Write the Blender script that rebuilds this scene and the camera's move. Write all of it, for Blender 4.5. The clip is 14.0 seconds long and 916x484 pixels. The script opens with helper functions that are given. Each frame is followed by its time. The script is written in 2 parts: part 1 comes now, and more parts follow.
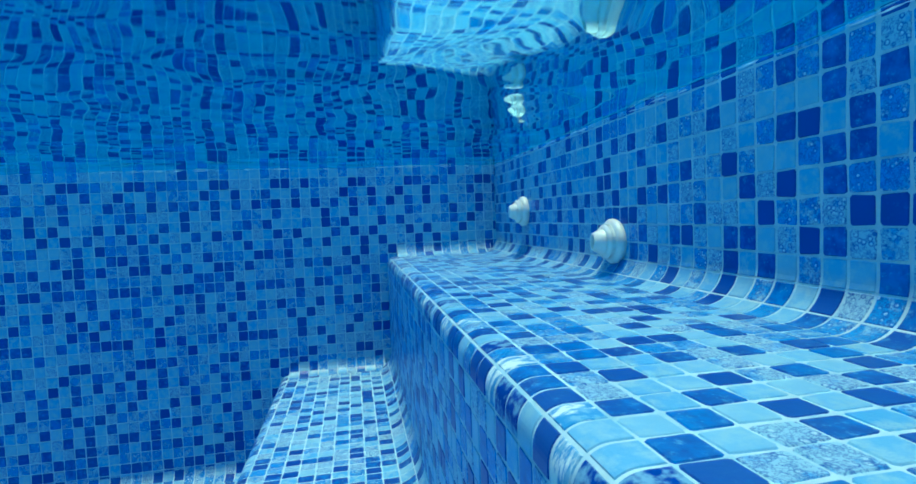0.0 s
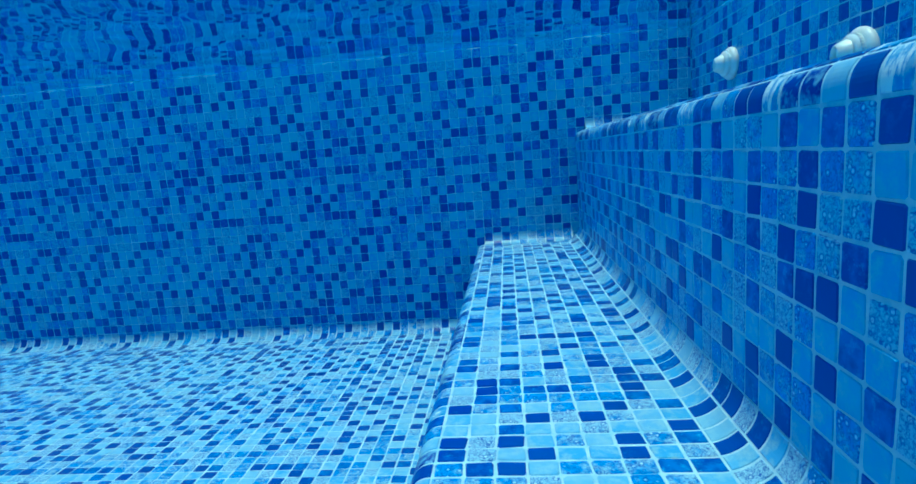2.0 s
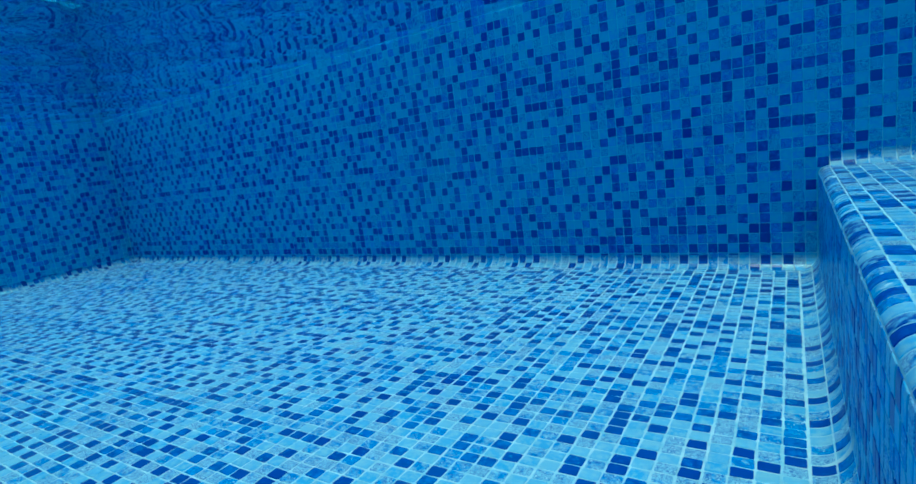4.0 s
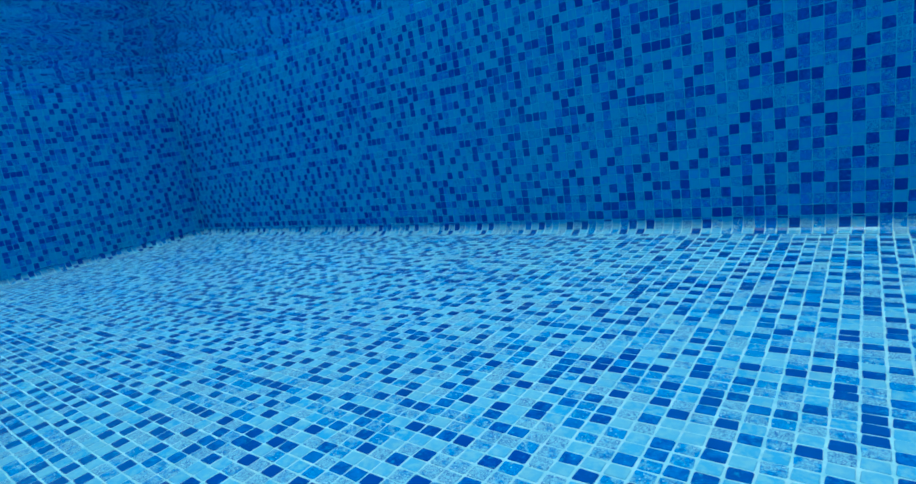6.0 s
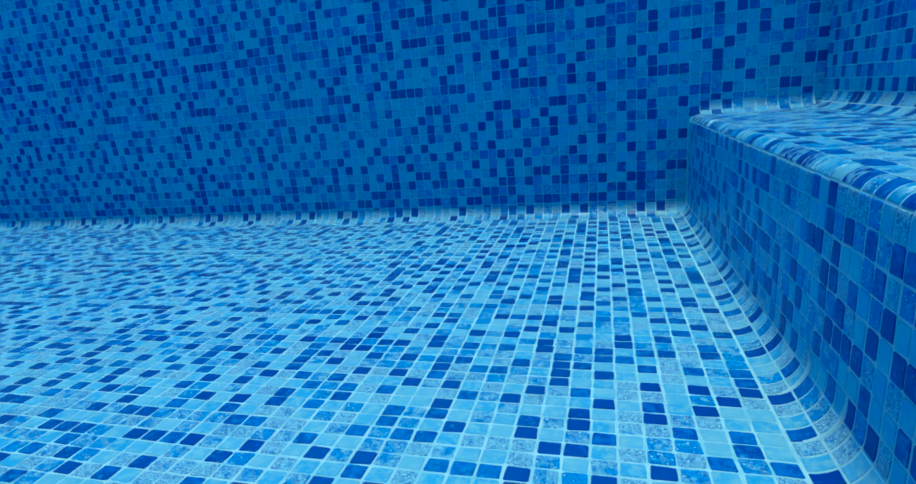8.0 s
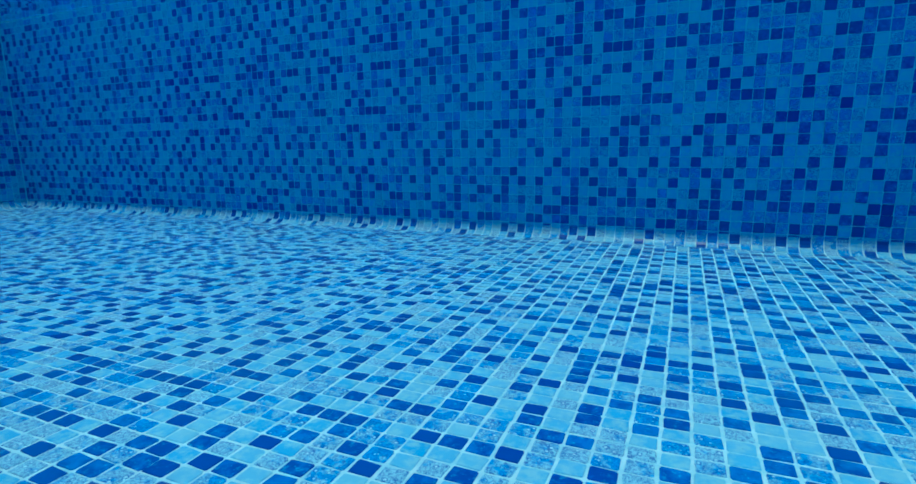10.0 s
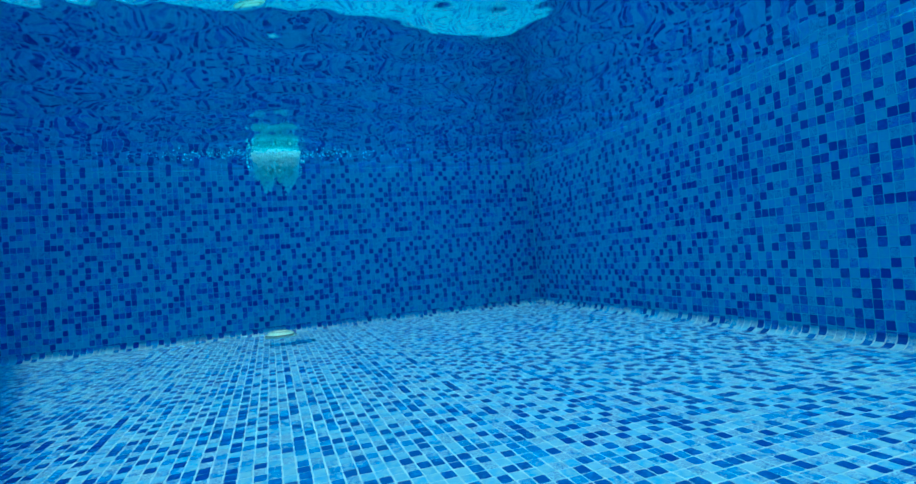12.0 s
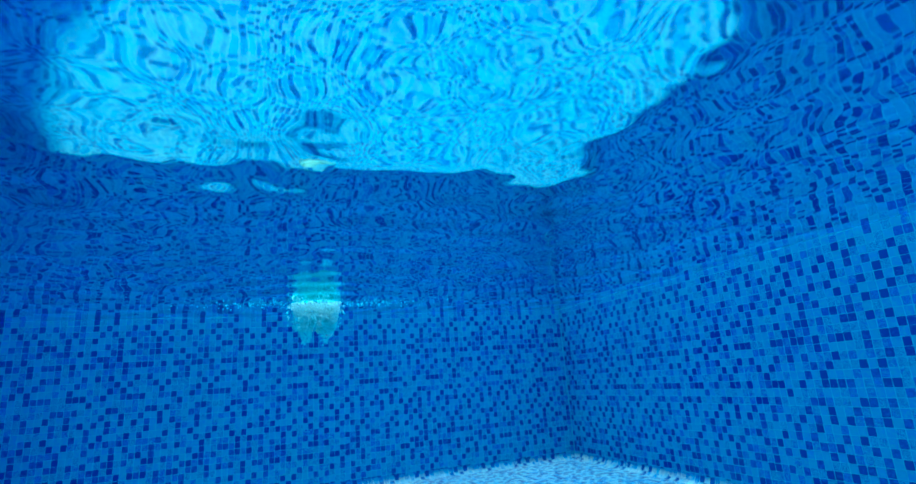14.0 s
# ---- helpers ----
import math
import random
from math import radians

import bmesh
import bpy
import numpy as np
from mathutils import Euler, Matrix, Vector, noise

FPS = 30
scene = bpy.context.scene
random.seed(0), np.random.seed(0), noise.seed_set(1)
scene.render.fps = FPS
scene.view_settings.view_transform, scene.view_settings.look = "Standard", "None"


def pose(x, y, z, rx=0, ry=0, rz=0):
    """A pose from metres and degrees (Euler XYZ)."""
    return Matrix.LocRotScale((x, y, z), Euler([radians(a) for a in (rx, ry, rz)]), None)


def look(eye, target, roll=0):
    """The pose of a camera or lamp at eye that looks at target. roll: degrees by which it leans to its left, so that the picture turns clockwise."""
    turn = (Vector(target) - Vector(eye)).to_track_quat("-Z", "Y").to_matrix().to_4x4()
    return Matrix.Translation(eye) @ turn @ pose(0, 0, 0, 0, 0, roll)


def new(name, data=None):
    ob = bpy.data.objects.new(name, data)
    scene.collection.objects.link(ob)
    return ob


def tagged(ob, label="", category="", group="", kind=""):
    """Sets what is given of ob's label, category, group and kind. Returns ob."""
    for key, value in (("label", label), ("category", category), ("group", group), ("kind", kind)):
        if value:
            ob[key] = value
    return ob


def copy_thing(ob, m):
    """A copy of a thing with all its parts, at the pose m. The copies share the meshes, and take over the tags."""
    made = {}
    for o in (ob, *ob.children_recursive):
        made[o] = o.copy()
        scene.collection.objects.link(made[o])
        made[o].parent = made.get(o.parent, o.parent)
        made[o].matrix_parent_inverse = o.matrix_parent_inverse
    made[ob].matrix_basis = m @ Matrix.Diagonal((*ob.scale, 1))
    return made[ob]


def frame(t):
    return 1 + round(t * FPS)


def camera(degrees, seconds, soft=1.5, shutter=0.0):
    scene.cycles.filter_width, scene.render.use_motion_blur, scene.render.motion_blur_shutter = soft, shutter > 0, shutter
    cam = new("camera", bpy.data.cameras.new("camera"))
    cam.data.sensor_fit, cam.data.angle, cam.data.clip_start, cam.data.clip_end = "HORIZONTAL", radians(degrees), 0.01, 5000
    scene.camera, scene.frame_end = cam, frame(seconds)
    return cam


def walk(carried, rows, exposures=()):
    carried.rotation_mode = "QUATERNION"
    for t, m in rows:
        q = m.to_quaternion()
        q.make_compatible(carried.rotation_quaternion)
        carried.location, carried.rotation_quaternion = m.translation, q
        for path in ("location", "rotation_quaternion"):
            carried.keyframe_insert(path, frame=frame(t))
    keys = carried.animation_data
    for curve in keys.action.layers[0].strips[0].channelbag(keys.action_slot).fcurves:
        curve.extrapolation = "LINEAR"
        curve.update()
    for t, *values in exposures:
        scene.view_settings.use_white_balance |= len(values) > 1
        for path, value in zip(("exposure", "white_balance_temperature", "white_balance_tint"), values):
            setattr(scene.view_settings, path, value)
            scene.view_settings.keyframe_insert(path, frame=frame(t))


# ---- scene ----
cam = camera(81.9, 14.0, soft=1.65)
PATH = [
    (0, (-0.101, -1.589, 0.719), (0.286, 0.371, 0.624), -2.2),
    (0.5, (-0.136, -1.616, 0.706), (0.121, 0.355, 0.486), -3.3),
    (1, (-0.165, -1.637, 0.662), (-0.115, 0.338, 0.354), -3.7),
    (1.5, (-0.185, -1.649, 0.597), (-0.171, 0.319, 0.238), -4.5),
    (2, (-0.216, -1.658, 0.562), (-0.419, 0.306, 0.24), -4.6),
    (2.5, (-0.215, -1.675, 0.539), (-0.676, 0.232, 0.152), -3.2),
    (3, (-0.233, -1.667, 0.478), (-0.772, 0.205, 0.024), -3.8),
    (3.5, (-0.289, -1.667, 0.439), (-1.035, 0.135, -0.003), -5.3),
    (4, (-0.384, -1.691, 0.446), (-1.456, -0.039, 0.098), -7.5),
    (4.2, (-0.458, -1.693, 0.489), (-1.537, -0.043, 0.152), -7.6),
    (6.3, (-0.647, -1.627, 0.397), (-1.884, -0.111, -0.017), -9.3),
    (6.5, (-0.66, -1.635, 0.398), (-1.897, -0.113, 0.006), -9.4),
    (7, (-0.62, -1.614, 0.386), (-1.717, 0.017, 0.022), -7.9),
    (7.5, (-0.593, -1.599, 0.372), (-1.376, 0.18, -0.102), -6.4),
    (8, (-0.556, -1.61, 0.378), (-1.09, 0.244, -0.149), -5.0),
    (8.2, (-0.543, -1.608, 0.379), (-0.94, 0.271, -0.176), -3.5),
    (10.3, (-0.934, -1.58, 0.284), (-1.925, 0.128, -0.031), 0.9),
    (10.5, (-0.924, -1.574, 0.29), (-2.182, -0.039, 0.043), 1.1),
    (11, (-0.923, -1.585, 0.299), (-2.569, -0.463, 0.125), -0.4),
    (11.5, (-0.956, -1.587, 0.318), (-2.761, -0.732, 0.22), -4.2),
    (12, (-0.975, -1.582, 0.337), (-2.857, -0.907, 0.39), -4.4),
    (12.5, (-0.986, -1.573, 0.341), (-2.923, -1.085, 0.439), -4.5),
    (13, (-1.032, -1.649, 0.415), (-2.93, -1.078, 0.686), -4.2),
    (13.5, (-1.05, -1.74, 0.473), (-2.936, -1.165, 0.808), -2.8),
    (14, (-1.04, -1.751, 0.497), (-2.85, -1.064, 0.998), -3.9),
]
EXPOSURE = [(0, 0.70, 5450, 4), (1, 0.63, 5000, 1), (2, 0.60, 4880, 0), (4, 0.28, 4700, -4), (8, 0.29, 4680, -3), (11, 0.20, 4580, -6), (12.5, 0.50, 4460, -8), (14, 0.84, 4600, -6)]
walk(cam, [(t, look(eye, target, roll)) for t, eye, target, roll in PATH], EXPOSURE)

# ---- world, sun, exposure ----
world = bpy.data.worlds.new("sky")
scene.world = world
world.use_nodes = True
wn, wl = world.node_tree.nodes, world.node_tree.links
sky = wn.new("ShaderNodeTexSky")
sky.sky_type, sky.sun_disc = "NISHITA", False
sky.sun_elevation, sky.sun_rotation = radians(89), radians(211)
wn["Background"].inputs["Strength"].default_value = 0.185
tint = wn.new("ShaderNodeMix")          # daylight as the water lets it through
tint.data_type, tint.blend_type = "RGBA", "MULTIPLY"
tint.inputs[0].default_value, tint.inputs[7].default_value = 1.0, (0.004, 0.70, 1.0, 1)
wl.new(sky.outputs[0], tint.inputs[6])
wl.new(tint.outputs[2], wn["Background"].inputs["Color"])

sun_data = bpy.data.lights.new("sun", "SUN")
sun_data.energy, sun_data.angle, sun_data.color = 1.68, radians(3), (1.0, 0.94, 0.50)
sun = new("sun", sun_data)
sun.matrix_world = look((-0.03, -0.05, 4), (0, 0, 0))

# ---- plan (metres) ----
XW, XE = -3.95, 0.335         # west and east walls
YS, YN = -4.30, 0.0           # south and north walls
XS, ZS = -0.325, 0.277         # outer face and tread of the step
XB, ZB = -0.005, 0.607         # face and tread of the bench
ZWATER, ZTOP = 0.875, 1.0     # water level, top of the walls
TC, TR, TW, TB = 0.0231, 0.0288, 0.0272, 0.0275    # the liner's tiles: across, along, on the walls and on the bench
GAP, FINE_GAP = 0.0024, 0.0016   # joints of the floor, step and bench, and of the walls
NX0 = -0.437 - 129 * TW       # first column of the north wall
RC, RN = 0.045, 0.022         # radius of the coves and of the noses
LIFT, BEV = 0.0011, 0.0010    # how proud a tile stands, and its rounded rim


# ---- materials ----
def material(name):
    m = bpy.data.materials.new(name)
    m.use_nodes = True
    n, l = m.node_tree.nodes, m.node_tree.links
    return m, n, l, n["Principled BSDF"]


def mixed(n, l, fac, a, b):
    x = n.new("ShaderNodeMix")
    x.data_type = "RGBA"
    for socket, value in ((x.inputs[0], fac), (x.inputs[6], a), (x.inputs[7], b)):
        if isinstance(value, (tuple, float, int)):
            socket.default_value = (*value, 1) if isinstance(value, tuple) else value
        else:
            l.new(value, socket)
    return x.outputs[2]


def calc(n, l, op, a, b=0.0, c=0.0):
    x = n.new("ShaderNodeMath")
    x.operation = op
    for socket, value in zip(x.inputs, (a, b, c)):
        if isinstance(value, (float, int)):
            socket.default_value = value
        else:
            l.new(value, socket)
    return x.outputs[0]


def ramp(n, l, fac, *stops):
    r = n.new("ShaderNodeValToRGB")
    e = r.color_ramp.elements
    while len(e) < len(stops):
        e.new(0.5)
    for s, (at, v) in zip(e, stops):
        s.position, s.color = at, (v, v, v, 1)
    l.new(fac, r.inputs[0])
    return r.outputs[0]


def textures(n, l):
    """The place in the world, and a number of its own for each tile."""
    geo, info = n.new("ShaderNodeNewGeometry"), n.new("ShaderNodeObjectInfo")
    own = calc(n, l, "FRACT", calc(n, l, "ADD", calc(n, l, "MULTIPLY", info.outputs["Random"], 7.31), geo.outputs["Random Per Island"]))
    return geo.outputs["Position"], own


def noisy(n, l, where, scale, detail=3.0, rough=0.55):
    x = n.new("ShaderNodeTexNoise")
    x.inputs["Scale"].default_value, x.inputs["Detail"].default_value, x.inputs["Roughness"].default_value = scale, detail, rough
    l.new(where, x.inputs["Vector"])
    return x.outputs["Fac"]


def cells(n, l, where, scale, feature="F1"):
    x = n.new("ShaderNodeTexVoronoi")
    x.feature = feature
    x.inputs["Scale"].default_value = scale
    l.new(where, x.inputs["Vector"])
    return x.outputs["Distance"]


def bumped(n, l, bsdf, height, strength, distance):
    b = n.new("ShaderNodeBump")
    b.inputs["Strength"].default_value, b.inputs["Distance"].default_value = strength, distance
    l.new(height, b.inputs["Height"])
    l.new(b.outputs[0], bsdf.inputs["Normal"])


PALE, BLUE, NAVY = (0.27, 0.46, 0.60), (0.009, 0.145, 0.50), (0.003, 0.044, 0.30)


def tile_material(name, kind):
    m, n, l, bsdf = material(name)
    where, own = textures(n, l)
    cloud = noisy(n, l, where, 75, 4.0, 0.62)
    big = noisy(n, l, where, 1.7, 2.0)
    if kind == "pale":
        veil = ramp(n, l, cloud, (0.38, 0.0), (0.56, 1.0))
        veil = calc(n, l, "MULTIPLY", veil, calc(n, l, "MULTIPLY_ADD", own, 0.75, 0.22))
        colour = mixed(n, l, veil, PALE, (0.08, 0.32, 0.64))
        speck = ramp(n, l, cells(n, l, where, 40), (0.02, 0.7), (0.035, 0.0))
        colour = mixed(n, l, speck, colour, (0.05, 0.16, 0.36))
        line = calc(n, l, "MULTIPLY", ramp(n, l, noisy(n, l, where, 190, 3.0), (0.46, 0.0), (0.50, 0.7), (0.54, 0.0)), ramp(n, l, own, (0.35, 0.0), (0.9, 0.9)))
        colour = mixed(n, l, line, colour, (0.10, 0.32, 0.60))
        height = calc(n, l, "SUBTRACT", cloud, calc(n, l, "MULTIPLY", line, 0.5))
    elif kind == "mottled":
        # drops on a pale ground: dark rims, highlights painted as light hearts, blue washed in between
        wash = ramp(n, l, calc(n, l, "ADD", cloud, calc(n, l, "MULTIPLY_ADD", own, 0.36, -0.20)), (0.44, 0.0), (0.60, 0.95))
        colour = mixed(n, l, wash, (0.32, 0.51, 0.65), (0.015, 0.24, 0.64))
        drops = cells(n, l, where, 165)
        beads = cells(n, l, where, 300)
        some = ramp(n, l, noisy(n, l, where, 70, 2.0), (0.42, 0.0), (0.55, 1.0))
        rim = calc(n, l, "MULTIPLY", ramp(n, l, drops, (0.28, 0.0), (0.39, 1.0), (0.50, 0.0)), some)
        rim2 = calc(n, l, "MULTIPLY", ramp(n, l, beads, (0.34, 0.0), (0.46, 0.75), (0.55, 0.0)), calc(n, l, "SUBTRACT", 1.0, some))
        rims = calc(n, l, "MAXIMUM", rim, rim2)
        colour = mixed(n, l, rims, colour, (0.001, 0.05, 0.33))
        heart = calc(n, l, "MULTIPLY", ramp(n, l, drops, (0.16, 0.9), (0.28, 0.0)), some)
        colour = mixed(n, l, heart, colour, (0.60, 0.71, 0.78))
        line = ramp(n, l, noisy(n, l, where, 160, 4.0, 0.65), (0.45, 0.0), (0.485, 0.9), (0.525, 0.0))
        colour = mixed(n, l, line, colour, (0.002, 0.07, 0.38))
        height = calc(n, l, "SUBTRACT", heart, calc(n, l, "ADD", rims, line))
    else:
        veil = ramp(n, l, calc(n, l, "ADD", cloud, calc(n, l, "MULTIPLY_ADD", own, 0.42, -0.24)), (0.46, 0.0), (0.72, 0.9))
        colour = mixed(n, l, veil, NAVY, BLUE)
        flecks = calc(n, l, "MULTIPLY", ramp(n, l, cells(n, l, where, 150), (0.06, 0.7), (0.16, 0.0)), ramp(n, l, own, (0.45, 0.0), (0.6, 0.8)))
        colour = mixed(n, l, flecks, colour, (0.18, 0.38, 0.68))
        gleam = calc(n, l, "MULTIPLY", ramp(n, l, noisy(n, l, where, 110, 5.0, 0.7), (0.56, 0.0), (0.72, 0.75)), ramp(n, l, own, (0.25, 0.0), (0.5, 1.0)))
        colour = mixed(n, l, gleam, colour, (0.16, 0.40, 0.66))
        height = cloud
    colour = mixed(n, l, ramp(n, l, big, (0.35, 0.0), (0.7, 0.16)), colour, (0.16, 0.36, 0.50))
    l.new(colour, bsdf.inputs["Base Color"])
    bsdf.inputs["Roughness"].default_value = 0.30
    bsdf.inputs["IOR"].default_value = 1.22
    bumped(n, l, bsdf, height, 0.3, 0.0006)
    return m


def worn_material():
    m, n, l, bsdf = material("tile_worn")
    where, own = textures(n, l)
    streak = n.new("ShaderNodeMapping")
    streak.inputs["Scale"].default_value = (60, 150, 45)
    l.new(where, streak.inputs["Vector"])
    scrape = calc(n, l, "ADD", noisy(n, l, streak.outputs[0], 1.0, 5.0, 0.65), calc(n, l, "MULTIPLY_ADD", own, 0.26, -0.13))
    base = mixed(n, l, ramp(n, l, own, (0.42, 0.0), (0.46, 1.0)), (0.004, 0.045, 0.30), (0.06, 0.26, 0.56))
    base = mixed(n, l, ramp(n, l, noisy(n, l, where, 120, 4.0), (0.44, 0.0), (0.60, 0.8)), base, (0.22, 0.42, 0.60))
    l.new(mixed(n, l, ramp(n, l, scrape, (0.56, 0.0), (0.66, 0.9)), base, (0.70, 0.76, 0.76)), bsdf.inputs["Base Color"])
    bsdf.inputs["Roughness"].default_value, bsdf.inputs["IOR"].default_value = 0.4, 1.16
    bumped(n, l, bsdf, scrape, 0.4, 0.0008)
    return m


def liner_material():
    m, n, l, bsdf = material("liner_joint")
    where, _ = textures(n, l)
    stain = ramp(n, l, noisy(n, l, where, 34, 5.0, 0.65), (0.38, 0.0), (0.66, 1.0))
    l.new(mixed(n, l, stain, (0.50, 0.62, 0.68), (0.30, 0.49, 0.61)), bsdf.inputs["Base Color"])
    bsdf.inputs["Roughness"].default_value, bsdf.inputs["IOR"].default_value = 0.45, 1.16
    bumped(n, l, bsdf, noisy(n, l, where, 900, 2.0), 0.2, 0.0004)
    return m


def plain_material(name, a, b, scale, rough, ior=1.45, bump=0.2):
    m, n, l, bsdf = material(name)
    where, _ = textures(n, l)
    grain = noisy(n, l, where, scale, 4.0)
    l.new(mixed(n, l, ramp(n, l, grain, (0.35, 0.0), (0.7, 1.0)), a, b), bsdf.inputs["Base Color"])
    bsdf.inputs["Roughness"].default_value, bsdf.inputs["IOR"].default_value = rough, ior
    bumped(n, l, bsdf, grain, bump, 0.001)
    return m


def water_material():
    m = bpy.data.materials.new("pool_water")
    m.use_nodes = True
    n, l = m.node_tree.nodes, m.node_tree.links
    n.remove(n["Principled BSDF"])
    glass = n.new("ShaderNodeBsdfGlass")
    glass.inputs["IOR"].default_value, glass.inputs["Roughness"].default_value = 1.333, 0.038
    glass.inputs["Color"].default_value = (0.55, 0.93, 1.0, 1)
    geo = n.new("ShaderNodeNewGeometry")
    squash = n.new("ShaderNodeVectorMath")
    squash.operation = "MULTIPLY"
    squash.inputs[1].default_value = (1, 1, 0)
    l.new(geo.outputs["Position"], squash.inputs[0])
    b = n.new("ShaderNodeBump")
    b.inputs["Strength"].default_value, b.inputs["Distance"].default_value = 0.3, 0.0012
    l.new(noisy(n, l, squash.outputs[0], 9, 1.0), b.inputs["Height"])
    l.new(b.outputs[0], glass.inputs["Normal"])
    l.new(glass.outputs[0], n["Material Output"].inputs["Surface"])
    return m


TILE = [tile_material("tile_navy", "navy"), tile_material("tile_mottled", "mottled"), tile_material("tile_pale", "pale"), worn_material()]
LINER = liner_material()
WATER = water_material()
PLASTIC = plain_material("white_plastic", (0.80, 0.79, 0.74), (0.70, 0.70, 0.66), 60, 0.35)
# near-black colour that paints the shade inside openings
SHADOW_PLASTIC = plain_material("opening_shade", (0.02, 0.04, 0.06), (0.03, 0.06, 0.08), 60, 0.6)
DRAIN_PLASTIC = plain_material("aged_white_plastic", (0.62, 0.78, 0.66), (0.46, 0.66, 0.58), 45, 0.45)
FOAM = plain_material("air_bubbles", (0.72, 0.95, 0.93), (0.62, 0.92, 0.90), 40, 0.25, 1.33)
# pale colour for the beads that imitate the bright waterline
WATERLINE_GLINT = plain_material("waterline_glint", (0.62, 0.74, 0.80), (0.40, 0.58, 0.70), 120, 0.4)
STONE = plain_material("coping_stone", (0.44, 0.42, 0.38), (0.34, 0.32, 0.29), 22, 0.7)
PAVING = plain_material("paving", (0.36, 0.34, 0.31), (0.27, 0.26, 0.24), 6, 0.8)


# ---- building ----
def link(name, mesh, parent=None, label=""):
    ob = new(name, mesh)
    if parent:
        ob.parent = parent
    return tagged(ob, label)


def from_lists(name, verts, faces, mats, index=None, smooth=False):
    me = bpy.data.meshes.new(name)
    me.from_pydata(verts, [], faces)
    for m in mats:
        me.materials.append(m)
    if index is not None:
        me.polygons.foreach_set("material_index", index)
    if smooth:
        me.polygons.foreach_set("use_smooth", [True] * len(faces))
    me.update()
    return me


def part(name, bm, mat, parent, label="", smooth=True):
    me = bpy.data.meshes.new(name)
    bm.normal_update()
    bm.to_mesh(me)
    bm.free()
    me.materials.append(mat)
    if smooth:
        me.polygons.foreach_set("use_smooth", [True] * len(me.polygons))
    return link(name, me, parent, label)


def box(name, lo, hi, mat):
    bm = bmesh.new()
    bmesh.ops.create_cube(bm, size=1)
    for v in bm.verts:
        v.co = [lo[i] + (v.co[i] + 0.5) * (hi[i] - lo[i]) for i in range(3)]
    return part(name, bm, mat, None, smooth=False)


# The print of the liner repeats every 14 columns and 17 rows: # navy, + mottled, . pale.
MOTIF = (
    "####.+###.+#.+", "...+.+...#.+.+", "+++.##+#+.+.##", "#..#..#..+.#+.", "#.#.#.#.#.#.#.",
    ".+..#..+.#..#.", ".#.#...#.#.#..", "#.+.#.#...#.#+", ".#.++#.#.#...#", "..##.#..+..#.#",
    "+#+.##+#+#..##", "..++++..+.##+#", "#.###+#.##.##+", "#+...+#+..#..+", "+.#+#.+.#.#.#.",
    ".#+..#.#+.+.+#", "#...+.#..+..#.",
)


def kind_of(col, row):
    mark = MOTIF[row % 17][col % 14]
    roll = random.Random(col * 7919 + row * 104729).random()
    if mark == "#" and roll < 0.06 or mark == "." and roll < 0.34:
        return 1
    return "#+.".index(mark)


def upright(i0, j0):
    """The print as it stands on a wall: columns along it, rows downwards; column 0 and row 0 at tile i0, j0."""
    return lambda i, j: (i - i0, j0 - j)


def laid(i0, j0):
    """The print as it lies on the floor, with its head to the south."""
    return lambda i, j: (i0 - i, j - j0)


def drawn_out(i0, j0):
    """The print on the step and bench: columns up the profile, rows along it."""
    return lambda i, j: (j0 - j, i - i0)


def tile_at(place, u0, u1, v0, v1, steps):
    """Verts and faces of one tile of the liner: place(u, v, h) is a point of the sheet, h above it."""
    verts, faces = [], []
    lean = 0.00025
    if steps == 1 and u1 - u0 > 0.012 and v1 - v0 > 0.012:
        rnd = random.Random(round(u0 * 4e3) * 31 + round(v0 * 4e3) * 17)
        for rim, h in ((0.0, -0.0004), (BEV, LIFT - lean)):
            for u, v, su, sv in ((u0, v0, 1, 1), (u1, v0, -1, 1), (u1, v1, -1, -1), (u0, v1, 1, -1)):
                u, v = u + su * rim, v + sv * rim
                cut = 0.0018 - rim * 0.4
                pair = [(u + su * cut, v), (u, v + sv * cut)]
                for p, q in (pair[::-1] if su == sv else pair):
                    verts.append((p, q, h))
        slips = [(rnd.uniform(-0.0009, 0.0009), rnd.uniform(-0.0009, 0.0009)) for _ in range(8)]
        verts = [place(p + slips[k % 8][0], q + slips[k % 8][1], h) for k, (p, q, h) in enumerate(verts)]
        faces = [(k, (k + 1) % 8, 8 + (k + 1) % 8, 8 + k) for k in range(8)] + [tuple(range(8, 16))]
        return verts, faces
    for k in range(steps + 1):
        v = v0 + (v1 - v0) * k / steps
        e = BEV if k == 0 else -BEV if k == steps else 0
        verts += [place(u0, v, -0.0004), place(u0 + BEV, v + e, LIFT - lean), place(u1 - BEV, v + e, LIFT - lean), place(u1, v, -0.0004)]
    for k in range(steps):
        a, b = 4 * k, 4 * k + 4
        faces += [(a, a + 1, b + 1, b), (a + 1, a + 2, b + 2, b + 1), (a + 2, a + 3, b + 3, b + 2)]
    end = 4 * steps
    faces += [(0, 3, 2, 1), (end, end + 1, end + 2, end + 3)]
    return verts, faces


def lay_tiles(owner, place, u_from, u_to, v_from, v_to, pu, pv, print_at, near, flip=False, steps_at=None, away=None, worn=None, gap=GAP):
    """Covers a sheet with tiles. near(point): tiles there are objects of their own, up to 300; the rest is one field."""
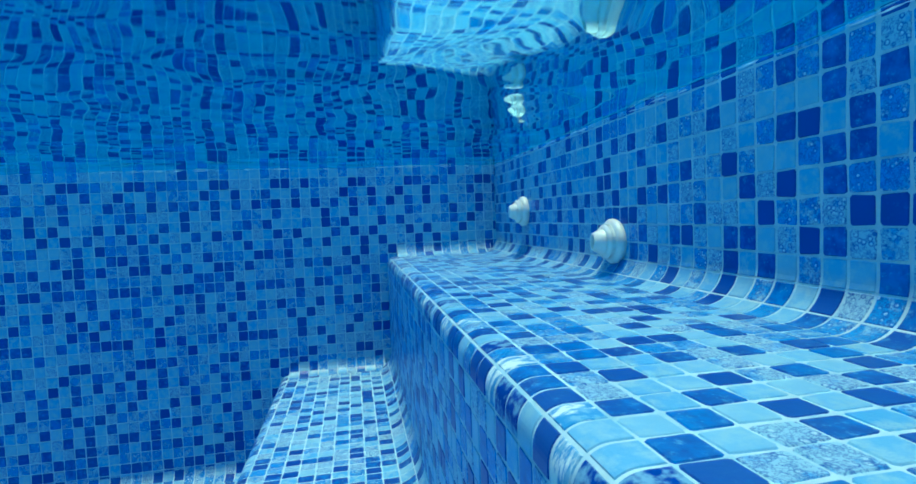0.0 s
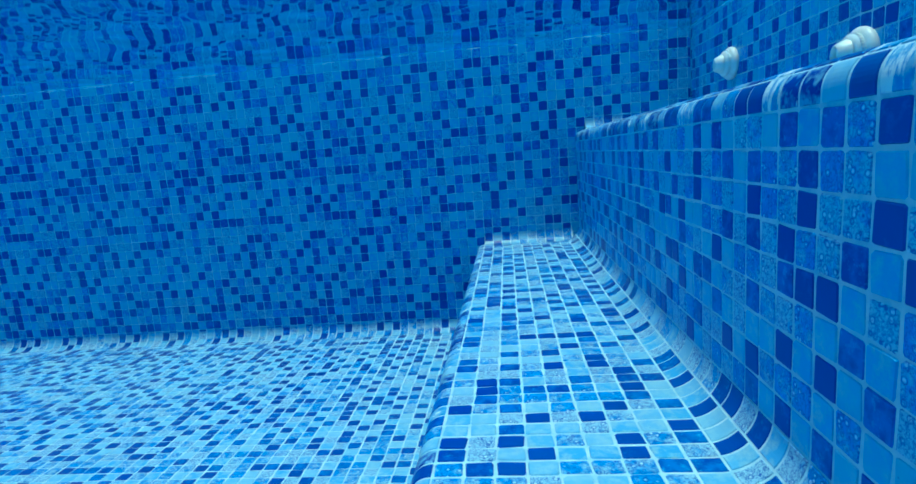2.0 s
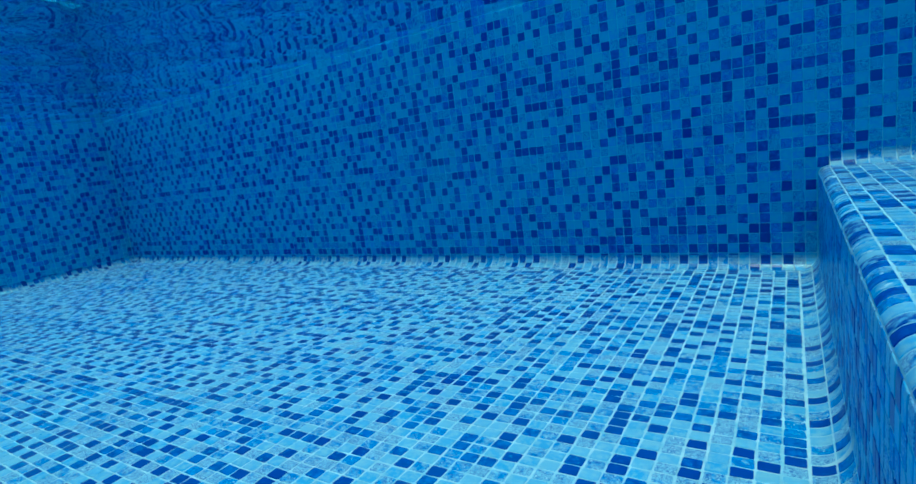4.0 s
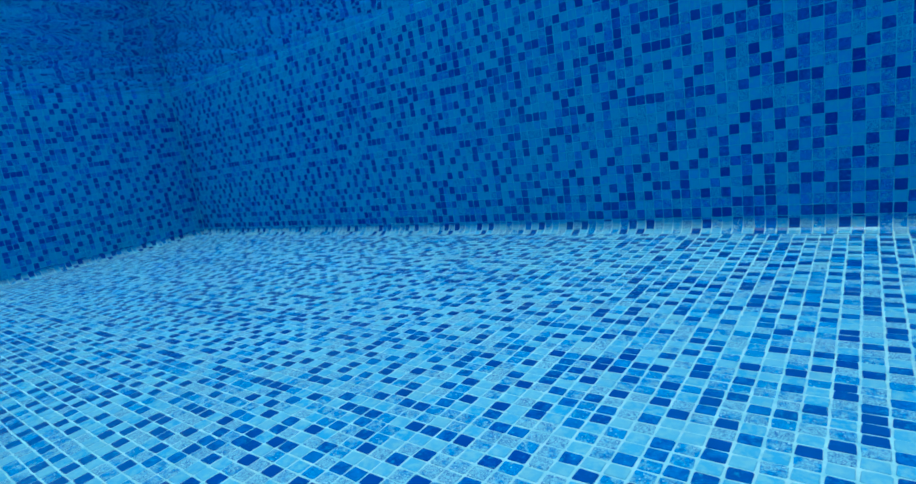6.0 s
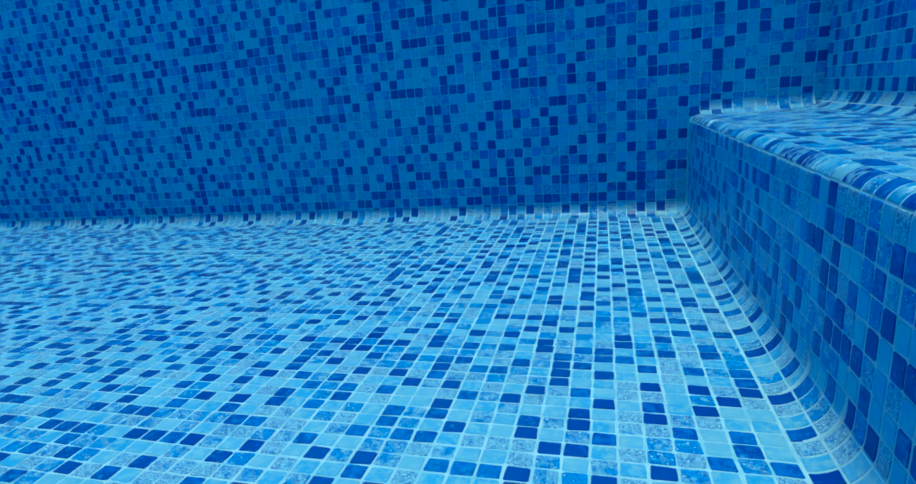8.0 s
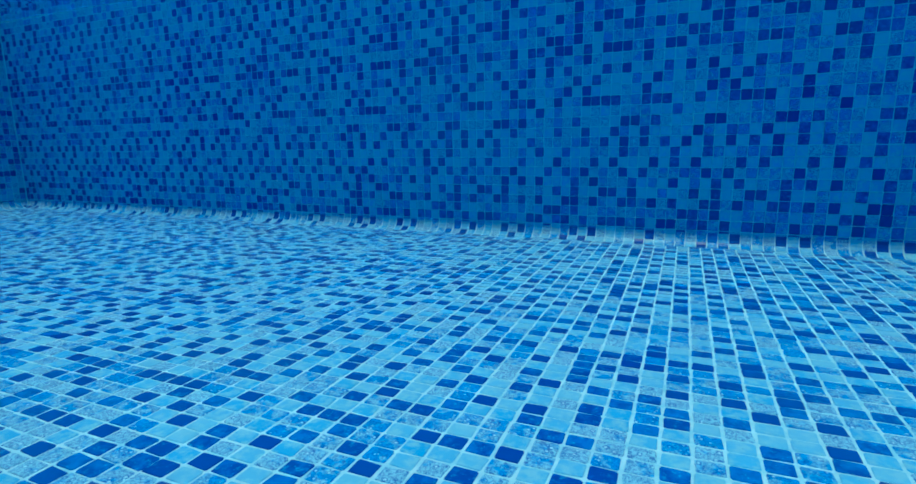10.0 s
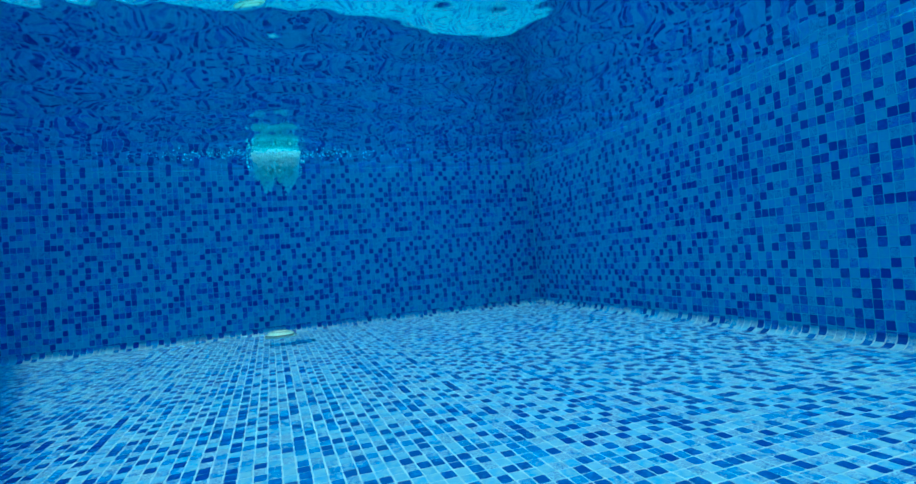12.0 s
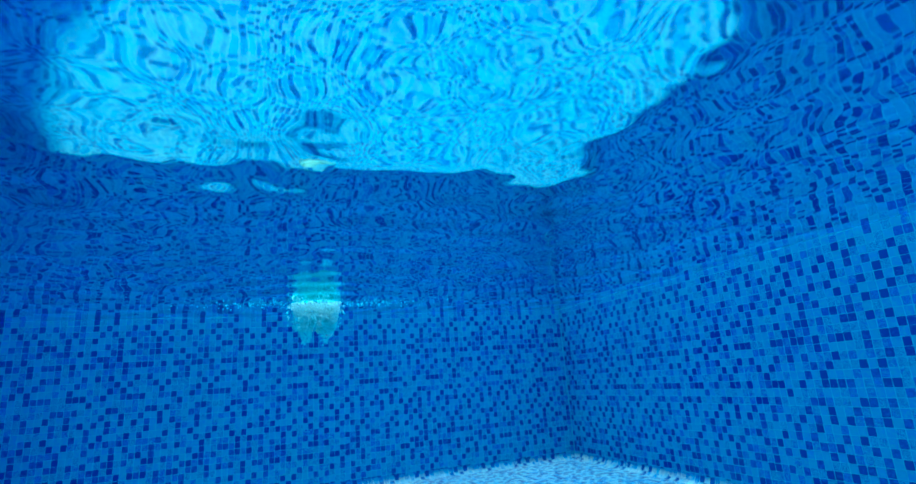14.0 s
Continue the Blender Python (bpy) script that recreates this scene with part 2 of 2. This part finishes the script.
    verts, faces, index, single, shared = [], [], [], 0, {}
    nu, nv = math.ceil((u_to - u_from) / pu - 0.05), math.ceil((v_to - v_from) / pv - 0.05)
    g = gap / 2
    for j in range(nv):
        v0, v1 = v_from + j * pv + 0.75 * g, min(v_from + (j + 1) * pv, v_to) - 0.75 * g
        if v1 - v0 < 0.004:
            continue
        steps = steps_at(v0, v1) if steps_at else 1
        for i in range(nu):
            u0, u1 = u_from + i * pu + g, min(u_from + (i + 1) * pu, u_to) - g
            if u1 - u0 < 0.004:
                continue
            mid = place((u0 + u1) / 2, (v0 + v1) / 2, 0)
            if away and away(mid):
                continue
            kind = kind_of(*print_at(i, j))
            if worn and worn(v0, v1) and random.Random(i * 31 + j).random() < 0.4:
                kind = 3
            if single < 300 and near(mid) and u1 - u0 > 0.9 * (pu - gap):
                key = (kind, (i * 5 + j * 3) % 4, j if steps_at else round(v1 - v0, 4))
                base = Vector(place(u0, v0, 0))
                if key not in shared:
                    vs, fs = tile_at(place, u0, u1, v0, v1, steps)
                    vs = [Vector(p) - base for p in vs]
                    fs = [f[::-1] for f in fs] if flip else fs
                    shared[key] = from_lists("tile", vs, fs, [TILE[kind]])
                ob = link("tile", shared[key], owner)
                ob.location = base + Vector([random.Random(i * 61 + j * 97 + k).uniform(-0.0003, 0.0003) for k in range(3)]) * (1 if steps == 1 else 0.3)
                single += 1
                continue
            slip = random.Random(i * 613 + j * 977)
            a0, a1 = (slip.uniform(-0.0005, 0.0005) for _ in range(2))
            vs, fs = tile_at(place, u0 + a0, u1 + a1, v0, v1, steps)
            n = len(verts)
            verts += vs
            faces += [tuple(n + q for q in (f[::-1] if flip else f)) for f in fs]
            index += [kind] * len(fs)
    if faces:
        tagged(link("tile_field", from_lists("tile_field", verts, faces, TILE, index), owner), kind="stuff")


def cove(owner, place, u_from, u_to, i0, near, flip, pu=TW):
    """A rounded inner corner: place(u, a, h), a from 0 (the floor) to 1 (the wall)."""
    n = 8
    verts, faces = [], []
    for k in range(n + 1):
        verts += [place(u_from, k / n, 0), place(u_to, k / n, 0)]
        if k:
            f = (2 * k - 2, 2 * k - 1, 2 * k + 1, 2 * k)
            faces.append(f[::-1] if flip else f)
    ob = link("cove", from_lists("cove", verts, faces, [LINER], smooth=True), owner, "rounded tiled inner corner")
    lay_tiles(ob, place, u_from, u_to, 0.0, 1.0, pu, 0.5, upright(i0, -1), near, flip, lambda a, b: 3)
    return ob


def arc_cove(u_axis, corner, du, dw, radius):
    """place() of a cove: corner where floor and wall meet, du and dw the ways out along the floor and up the wall."""
    u_axis, corner, du, dw = Vector(u_axis), Vector(corner), Vector(du), Vector(dw)
    middle = corner + (du + dw) * radius

    def place(u, a, h):
        t = a * math.pi / 2
        out = -dw * math.cos(t) - du * math.sin(t)
        return tuple(middle + u_axis * u + out * (radius - h))
    return place


# ---- floor, walls ----
def structure(ob, label, category):
    return tagged(ob, label, category, kind="structure")


floor = structure(box("floor", (XW, YS, -0.2), (XS, YN, 0.0), LINER), "pool floor lined with blue mosaic-print tiles and pale joints", "pool floor")
lay_tiles(floor, lambda u, v, h: (u, v, h), XW + 0.036, XS - RC, YS + 0.036, YN - 0.036, TR, TC, laid(113, 134),
          lambda p: -0.95 < p[0] < -0.50 and -1.30 < p[1] < -0.86)

wall_north = structure(box("wall_north", (XW - 0.2, YN, -0.2), (XE + 0.2, YN + 0.2, ZTOP), LINER), "pool wall under water, blue mosaic-print liner", "pool wall")
lay_tiles(wall_north, lambda u, v, h: (u, YN - h, v), NX0, XE, 0.402 - 13.5 * TR, ZTOP, TW, TR, upright(129, 13), lambda p: -0.76 < p[0] < -0.33 and 0.06 < p[2] < 0.62,
          away=lambda p: (p[0] > XS + 0.01 and p[2] < ZS - 0.01) or (p[0] > XB + 0.02 and p[2] < ZB - 0.01), gap=FINE_GAP)
none = lambda p: False
STEP_COLUMN, BENCH_COLUMN = math.ceil((XS + 0.012 - NX0) / TW), math.ceil((XB + 0.012 - NX0) / TW)
cove(wall_north, arc_cove((1, 0, 0), (0, YN, 0.0), (0, -1, 0), (0, 0, 1), 0.036), NX0, XS, 129, none, False)
cove(wall_north, arc_cove((1, 0, 0), (0, YN, ZS), (0, -1, 0), (0, 0, 1), 0.036), NX0 + STEP_COLUMN * TW, XB - 0.02, 129 - STEP_COLUMN, none, False)
cove(wall_north, arc_cove((1, 0, 0), (0, YN, ZB), (0, -1, 0), (0, 0, 1), 0.036), NX0 + BENCH_COLUMN * TW, XE - 0.02, 129 - BENCH_COLUMN, none, False)

wall_west = structure(box("wall_west", (XW - 0.2, YS, -0.2), (XW, YN, ZTOP), LINER), "far pool wall under water, blue mosaic-print liner", "pool wall")
lay_tiles(wall_west, lambda u, v, h: (XW + h, u, v), YS, YN, 0.402 - 13.5 * TR, ZTOP, 0.0262, TR, upright(88, 17), none, gap=FINE_GAP)
cove(wall_west, arc_cove((0, 1, 0), (XW, 0, 0.0), (1, 0, 0), (0, 0, 1), 0.036), YS, YN, 5, none, False)

wall_south = structure(box("wall_south", (XW - 0.2, YS - 0.2, -0.2), (XE + 0.2, YS, ZTOP), LINER), "pool wall under water, blue mosaic-print liner", "pool wall")
lay_tiles(wall_south, lambda u, v, h: (u, YS + h, v), XW, XE, 0.402 - 13.5 * TR, ZTOP, TW, TR, upright(6, 13), none, True,
          away=lambda p: (p[0] > XS + 0.01 and p[2] < ZS - 0.01) or (p[0] > XB + 0.02 and p[2] < ZB - 0.01), gap=FINE_GAP)
cove(wall_south, arc_cove((1, 0, 0), (0, YS, 0.0), (0, 1, 0), (0, 0, 1), 0.036), XW, XS, 1, none, True)

wall_east = structure(box("wall_east", (XE + 0.101, YS, -0.2), (XE + 0.2, YN, ZTOP), LINER), "pool wall above the bench, blue mosaic-print liner", "pool wall")


# ---- step and bench: one liner-covered profile, drawn out along y ----
def profile():
    """Points of the profile with their normals, from the floor's cove up to the east wall, evenly along its length."""
    raw = []

    def arc(cx, cz, r, a0, a1, inner):
        for k in range(13):
            a = radians(a0 + (a1 - a0) * k / 12)
            n = (-math.cos(a), -math.sin(a)) if inner else (math.cos(a), math.sin(a))
            raw.append((cx + r * math.cos(a), cz + r * math.sin(a), *n))

    arc(XS - RC, RC, RC, -90, 0, True)
    arc(XS + RN, ZS - RN, RN, 180, 90, False)
    arc(XB - RC, ZS + RC, RC, -90, 0, True)
    arc(XB + RN, ZB - RN, RN, 180, 90, False)
    arc(XE - RC, ZB + RC, RC, -90, 0, True)
    raw.append((XE, ZTOP, -1, 0))
    return raw


RAW = profile()
RUN = [0.0]
for a, b in zip(RAW, RAW[1:]):
    RUN.append(RUN[-1] + math.hypot(b[0] - a[0], b[1] - a[1]))
LENGTH = RUN[-1]


COLUMNS = [np.array([r[c] for r in RAW]) for c in range(4)]


def on_profile(u, s, h):
    x, z, nx, nz = (float(np.interp(s, RUN, c)) for c in COLUMNS)
    return (x + nx * h, u, z + nz * h)


def bends(v0, v1):
    a, b = (Vector(on_profile(0, v, 1)) - Vector(on_profile(0, v, 0)) for v in (v0, v1))
    return 9 if (a - b).length > 0.02 else 1


def on_nose(v0, v1):
    """Whether the middle of a tile lies on one of the two rounded edges, where feet wear the print off."""
    mid = (v0 + v1) / 2
    return any(RUN[a] - 0.006 < mid < RUN[a + 12] + 0.006 for a in (13, 39))


bm = bmesh.new()
rows = []
for y in (YS, YN):
    ring = [bm.verts.new((x - nx * 0.004, y, z - nz * 0.004)) for x, z, nx, nz in RAW]
    under = [bm.verts.new((XE + 0.1, y, ZTOP)), bm.verts.new((XE + 0.1, y, -0.15)), bm.verts.new((XS - RC, y, -0.15))]
    rows.append(ring + under)
for k in range(len(rows[0])):
    q = (k + 1) % len(rows[0])
    bm.faces.new((rows[0][k], rows[1][k], rows[1][q], rows[0][q]))
bmesh.ops.recalc_face_normals(bm, faces=bm.faces)
steps = part("step_and_bench", bm, LINER, None, smooth=False)
structure(steps, "submerged entry step and bench with rounded edges, blue mosaic-print liner", "pool bench")

def band(name, owner, v_from, v_to, label, across, first):
    """A stretch of the profile's liner with its tiles."""
    stations = [v_from] + [v for v in RUN if v_from < v < v_to] + [v_to]
    verts = [on_profile(y, v, 0) for v in stations for y in (YS, YN)]
    faces = [(2 * k, 2 * k + 1, 2 * k + 3, 2 * k + 2) for k in range(len(stations) - 1)]
    ob = link(name, from_lists(name, verts, faces, [LINER], smooth=True), owner, label)
    lay_tiles(ob, on_profile, YS, YN, v_from, v_to, across, TR, drawn_out(first, 17 - round(v_from / TR)), lambda p: -1.42 < p[1] < -0.72, False, bends, worn=on_nose)


CUTS = [0.0] + [round(RUN[k] / TR) * TR for k in (18, 32, 45, 60)] + [LENGTH]
band("step_riser", steps, CUTS[0], CUTS[1], "tiled upright face of the step", TC, 131)
band("step_tread", steps, CUTS[1], CUTS[2], "tiled top of the step with a rounded nose", TC, 131)
band("bench_riser", steps, CUTS[2], CUTS[3], "tiled upright face of the bench", TB, 118)
band("bench_seat", steps, CUTS[3], CUTS[4], "tiled top of the bench with a rounded nose", TB, 118)
band("wall_face", wall_east, CUTS[4], CUTS[5], "tiled wall face above the bench", TB, 118)


def liner_fold(y, reach, height, lean):
    """A crease of the loose liner that stands up across the cove at the foot of the step."""
    last = RUN[12] + reach
    verts, faces = [], []
    for k in range(17):
        v = RUN[2] + (last - RUN[2]) * k / 16
        swell = math.sin(math.pi * k / 16) ** 0.7
        for side, h in ((-0.0045, -0.4), (-0.002, 0.45), (0.0, 1.0), (0.001, 0.5), (0.0025, -0.4)):
            verts.append(on_profile(y + side * (0.4 + 0.6 * swell) + lean * k / 16, v, 0.0012 + height * h * swell))
        if k:
            m = 5 * k
            faces += [(m - 5 + e, m + e, m + 1 + e, m - 4 + e) for e in range(4)]
    link("liner_fold", from_lists("liner_fold", verts, faces, [LINER], smooth=True), steps, "raised crease in the liner")


liner_fold(-0.975, 0.012, 0.0024, 0.006)
liner_fold(-1.065, 0.018, 0.0028, -0.006)


# ---- water surface, coping and ground above ----
def water_surface():
    rim = (0.0, 0.0015, 0.003, 0.005, 0.008, 0.013)      # the water climbs a little where it wets the walls
    xs = [XW + d for d in rim] + [XW + 0.03 + (XE - XW - 0.06) * k / 300 for k in range(301)] + [XE - d for d in rim[::-1]]
    ys = [YS + d for d in rim] + [YS + 0.03 + (YN - YS - 0.06) * k / 300 for k in range(301)] + [YN - d for d in rim[::-1]]
    nx, ny = len(xs) - 1, len(ys) - 1
    verts, faces = [], []
    for y in ys:
        for x in xs:
            h = 0.0040 * noise.noise((x * 2.6, y * 3.4, 0.3)) + 0.0026 * noise.noise((x * 6.5 + 3, y * 7.5, 1.7)) + 0.0009 * noise.noise((x * 15, y * 19, 4.1))
            far = math.hypot(x + 3.52, y + 1.525)
            h += 0.0028 * math.sin(far * 34) * math.exp(-far * 1.3)
            h += 0.0035 * math.exp(-min(x - XW, XE - x, y - YS, YN - y) / 0.003)
            verts.append((x, y, ZWATER + h))
    for j in range(ny):
        for i in range(nx):
            a = j * (nx + 1) + i
            faces.append((a, a + 1, a + nx + 2, a + nx + 1))
    ob = link("water", from_lists("water", verts, faces, [WATER], smooth=True))
    ob.visible_shadow = False
    return structure(ob, "clear rippled pool water surface seen from below", "water")


water_surface()


def waterline(wall, along, at, u_from, u_to, seed):
    """The broken bright line where water meets a wall, its light painted as thin flat pale beads at the water's level.
    """
    rnd = random.Random(seed)
    verts, faces = [], []
    u = u_from
    while u < u_to:
        step = rnd.uniform(0.012, 0.05)
        if rnd.random() < 0.5:
            z, tall, deep = ZWATER + rnd.uniform(-0.003, 0.001), rnd.uniform(0.0006, 0.0019), rnd.uniform(0.0012, 0.0020)
            n = len(verts)
            for k in range(7):
                p = u + step * k / 6
                swell = math.sin(math.pi * (k + 0.4) / 6.8)
                lift = 0.0008 * math.sin(p * 90)
                for d, h in ((0.0004, -1), (deep, -0.5), (deep, 0.5), (0.0004, 1)):
                    q, w = at + (1 if along[2] else -1) * d, z + lift + h * tall * swell
                    verts.append((p, q, w) if along[0] else (q, p, w))
                if k:
                    m = n + 4 * k
                    faces += [(m - 4 + e, m - 3 + e, m + 1 + e, m + e) for e in range(3)]
        u += step
    ob = link("waterline", from_lists("waterline", verts, faces, [WATERLINE_GLINT], smooth=True), wall)
    tagged(ob, "thin broken pale beads imitating the bright line of light at the water level", kind="stuff")


waterline(wall_north, (1, 0, 0), YN, XW, XE, 1)
waterline(wall_west, (0, 1, 1), XW, YS, YN, 2)
waterline(wall_east, (0, 1, 0), XE, YS, YN, 3)


def coping_slab(lo, hi):
    bm = bmesh.new()
    bmesh.ops.create_cube(bm, size=1)
    for v in bm.verts:
        v.co = [lo[i] + (v.co[i] + 0.5) * (hi[i] - lo[i]) for i in range(3)]
    bmesh.ops.bevel(bm, geom=bm.edges[:], offset=0.012, segments=2, affect="EDGES")
    ob = part("coping", bm, STONE, None, smooth=False)
    return structure(ob, "pale stone coping along the top of the pool wall", "coping")


for lo, hi in (((XW - 0.3, YN + 0.01, ZTOP), (XE + 0.3, YN + 0.3, ZTOP + 0.04)), ((XW - 0.3, YS - 0.3, ZTOP), (XE + 0.3, YS - 0.01, ZTOP + 0.04)),
               ((XW - 0.3, YS - 0.009, ZTOP), (XW - 0.01, YN + 0.009, ZTOP + 0.04)), ((XE + 0.01, YS - 0.009, ZTOP), (XE + 0.3, YN + 0.009, ZTOP + 0.04))):
    coping_slab(lo, hi)

bm = bmesh.new()
inner = [bm.verts.new((x, y, ZTOP)) for x, y in ((XW - 0.1, YS - 0.1), (XE + 0.1, YS - 0.1), (XE + 0.1, YN + 0.1), (XW - 0.1, YN + 0.1))]
outer = [bm.verts.new((x, y, ZTOP)) for x, y in ((-400, -400), (400, -400), (400, 400), (-400, 400))]
for k in range(4):
    q = (k + 1) % 4
    bm.faces.new((outer[k], outer[q], inner[q], inner[k]))
structure(part("ground", bm, PAVING, None, smooth=False), "paved ground round the pool", "ground")


# ---- return jets on the east wall ----
def turned(outline, around=40):
    """A turned body round the x axis from (reach, radius) pairs."""
    bm = bmesh.new()
    rings = []
    for reach, r in outline:
        rings.append([bm.verts.new((-reach, r * math.cos(2 * math.pi * k / around), r * math.sin(2 * math.pi * k / around))) for k in range(around)])
    for a, b in zip(rings, rings[1:]):
        for k in range(around):
            q = (k + 1) % around
            bm.faces.new((a[k], a[q], b[q], b[k]))
    bm.faces.new(rings[-1])
    bmesh.ops.recalc_face_normals(bm, faces=bm.faces)
    return bm


def return_jet():
    jet = new("return_jet")
    part("flange", turned([(0.0, 0.036), (0.004, 0.038), (0.009, 0.0375), (0.013, 0.034), (0.015, 0.030)]), PLASTIC, jet)
    ring = part("retaining_ring", turned([(0.013, 0.030), (0.020, 0.0285), (0.024, 0.026), (0.026, 0.0215)]), PLASTIC, jet, "white ring with a knurled rim")
    for k in range(36):
        a = 2 * math.pi * k / 36
        bm = bmesh.new()
        bmesh.ops.create_cube(bm, size=1)
        bmesh.ops.scale(bm, vec=(0.007, 0.0022, 0.0022), verts=bm.verts)
        bmesh.ops.translate(bm, vec=(-0.0175, 0, 0.0287), verts=bm.verts)
        bmesh.ops.rotate(bm, cent=(0, 0, 0), matrix=Matrix.Rotation(a, 3, "X"), verts=bm.verts)
        part("rib", bm, PLASTIC, ring, smooth=False)
    ball = turned([(0.024, 0.0215), (0.030, 0.0205), (0.036, 0.0175), (0.041, 0.0150), (0.0425, 0.0125), (0.040, 0.0105), (0.028, 0.0098)])
    bmesh.ops.rotate(ball, cent=(-0.022, 0, 0), matrix=Matrix.Rotation(radians(-9), 3, "Z"), verts=ball.verts)
    part("eyeball", ball, PLASTIC, jet, "white swivelling nozzle")
    # a dark disc paints the shade deep in the nozzle
    bore = turned([(0.0282, 0.0097), (0.0290, 0.0096)])
    bmesh.ops.rotate(bore, cent=(-0.022, 0, 0), matrix=Matrix.Rotation(radians(-9), 3, "Z"), verts=bore.verts)
    part("bore", bore, SHADOW_PLASTIC, jet, "dark disc for the shade in the nozzle's opening")
    return tagged(jet, "white plastic swivel jet set in the mosaic wall above the bench", "pool jet", "jets above the bench")


jet = return_jet()
jet.matrix_basis = pose(XE - 0.0008, -0.765, 0.668)
copy_thing(jet, pose(XE - 0.0008, -0.290, 0.727))


# ---- drain cover ----
def drain_cover():
    drain = new("drain_cover")
    bm = bmesh.new()
    outline = [(0.074, 0.0), (0.075, 0.004), (0.070, 0.008), (0.062, 0.016), (0.048, 0.023), (0.028, 0.027), (0.008, 0.028)]
    rings = [[bm.verts.new((r * math.cos(2 * math.pi * k / 40), r * math.sin(2 * math.pi * k / 40), z)) for k in range(40)] for r, z in outline]
    for a, b in zip(rings, rings[1:]):
        for k in range(40):
            bm.faces.new((a[k], a[(k + 1) % 40], b[(k + 1) % 40], b[k]))
    bm.faces.new(rings[-1])
    dome = part("dome", bm, DRAIN_PLASTIC, drain)
    for k in range(24):
        bm = bmesh.new()
        bmesh.ops.create_cube(bm, size=1)
        bmesh.ops.scale(bm, vec=(0.030, 0.0035, 0.004), verts=bm.verts)
        bmesh.ops.rotate(bm, cent=(0, 0, 0), matrix=Matrix.Rotation(radians(29), 3, "Y"), verts=bm.verts)
        bmesh.ops.translate(bm, vec=(0.056, 0, 0.0192), verts=bm.verts)
        bmesh.ops.rotate(bm, cent=(0, 0, 0), matrix=Matrix.Rotation(2 * math.pi * k / 24, 3, "Z"), verts=bm.verts)
        part("rib", bm, DRAIN_PLASTIC, dome, smooth=False)
    # dark rings laid on the dome paint the shade of its slots
    for r, z in ((0.0395, 0.0255), (0.0690, 0.0105)):
        bm = bmesh.new()
        loops = [[bm.verts.new((q * math.cos(2 * math.pi * k / 40), q * math.sin(2 * math.pi * k / 40), h)) for k in range(40)]
                 for q, h in ((r - 0.003, z + 0.0016), (r, z + 0.0018), (r + 0.003, z - 0.0002))]
        for a, b in zip(loops, loops[1:]):
            for k in range(40):
                bm.faces.new((b[k], b[(k + 1) % 40], a[(k + 1) % 40], a[k]))
        part("slot", bm, SHADOW_PLASTIC, dome, "dark ring for the shade of a ring-shaped slot")
    drain.matrix_basis = pose(-3.80, -1.555, 0.0015)
    return tagged(drain, "domed ribbed pale plastic drain cover on the pool floor", "drain cover")


drain_cover()


# ---- bubbles under the falling water ----
def bubble_plume():
    rnd = random.Random(5)
    plume = new("bubble_plume")
    ico = bmesh.new()
    bmesh.ops.create_icosphere(ico, subdivisions=1, radius=1)
    shape_v = [v.co.copy() for v in ico.verts]
    shape_f = [tuple(v.index for v in f.verts) for f in ico.faces]
    ico.free()
    for name, count, spread, small in (("bubble_cloud", 6500, 1.0, 0.0017), ("bubble_halo", 500, 1.25, 0.0010), ("surface_foam", 480, 1.0, 0.0009)):
        verts, faces = [], []
        for _ in range(count):
            d = abs(rnd.gauss(0, 0.55)) if name == "bubble_cloud" else rnd.random() * 0.6
            if d > 1:
                continue
            side = rnd.uniform(-1, 1)
            lobe = 0.80 + 0.20 * math.cos(side * 6.2 + 3.14) + 0.06 * math.sin(side * 17)
            if d > lobe:
                continue
            y = side * (0.105 - 0.022 * d) * spread
            x = rnd.gauss(0, 0.030) * spread
            z = -0.004 - d * 0.185
            r = small + rnd.random() ** 3 * 0.004
            if name == "surface_foam":
                far = abs(rnd.gauss(0, 0.20))
                x, y, z = rnd.gauss(0, 0.06), math.copysign(0.06 + far, rnd.uniform(-1, 1)), -0.003 - rnd.random() ** 3 * 0.010
                r = 0.0008 + rnd.random() ** 3 * 0.0026
            n = len(verts)
            verts += [(x + c.x * r, y + c.y * r, z + c.z * r) for c in shape_v]
            faces += [tuple(n + q for q in f) for f in shape_f]
        tagged(link(name, from_lists(name, verts, faces, [FOAM], smooth=True), plume), kind="stuff")
    plume.matrix_basis = pose(-3.52, -1.525, ZWATER)
    return tagged(plume, "white cloud of air bubbles hanging under the water surface", "bubbles")


bubble_plume()


# ---- unseen slab added over the far corner, to cast the shade on the pool floor ----
def shade_slab():
    bm = bmesh.new()
    line = [(-4.6, -2.97), (-1.13, -1.69), (-0.83, -4.9), (-4.6, -4.9)]
    rings = [[bm.verts.new((x, y, z)) for x, y in line] for z in (3.0, 3.12)]
    bm.faces.new(rings[0][::-1])
    bm.faces.new(rings[1])
    for k in range(4):
        bm.faces.new((rings[0][k], rings[0][(k + 1) % 4], rings[1][(k + 1) % 4], rings[1][k]))
    bmesh.ops.recalc_face_normals(bm, faces=bm.faces)
    return structure(part("roof", bm, STONE, None, smooth=False), "unseen flat slab added to shade one corner of the pool", "roof")


shade_slab()
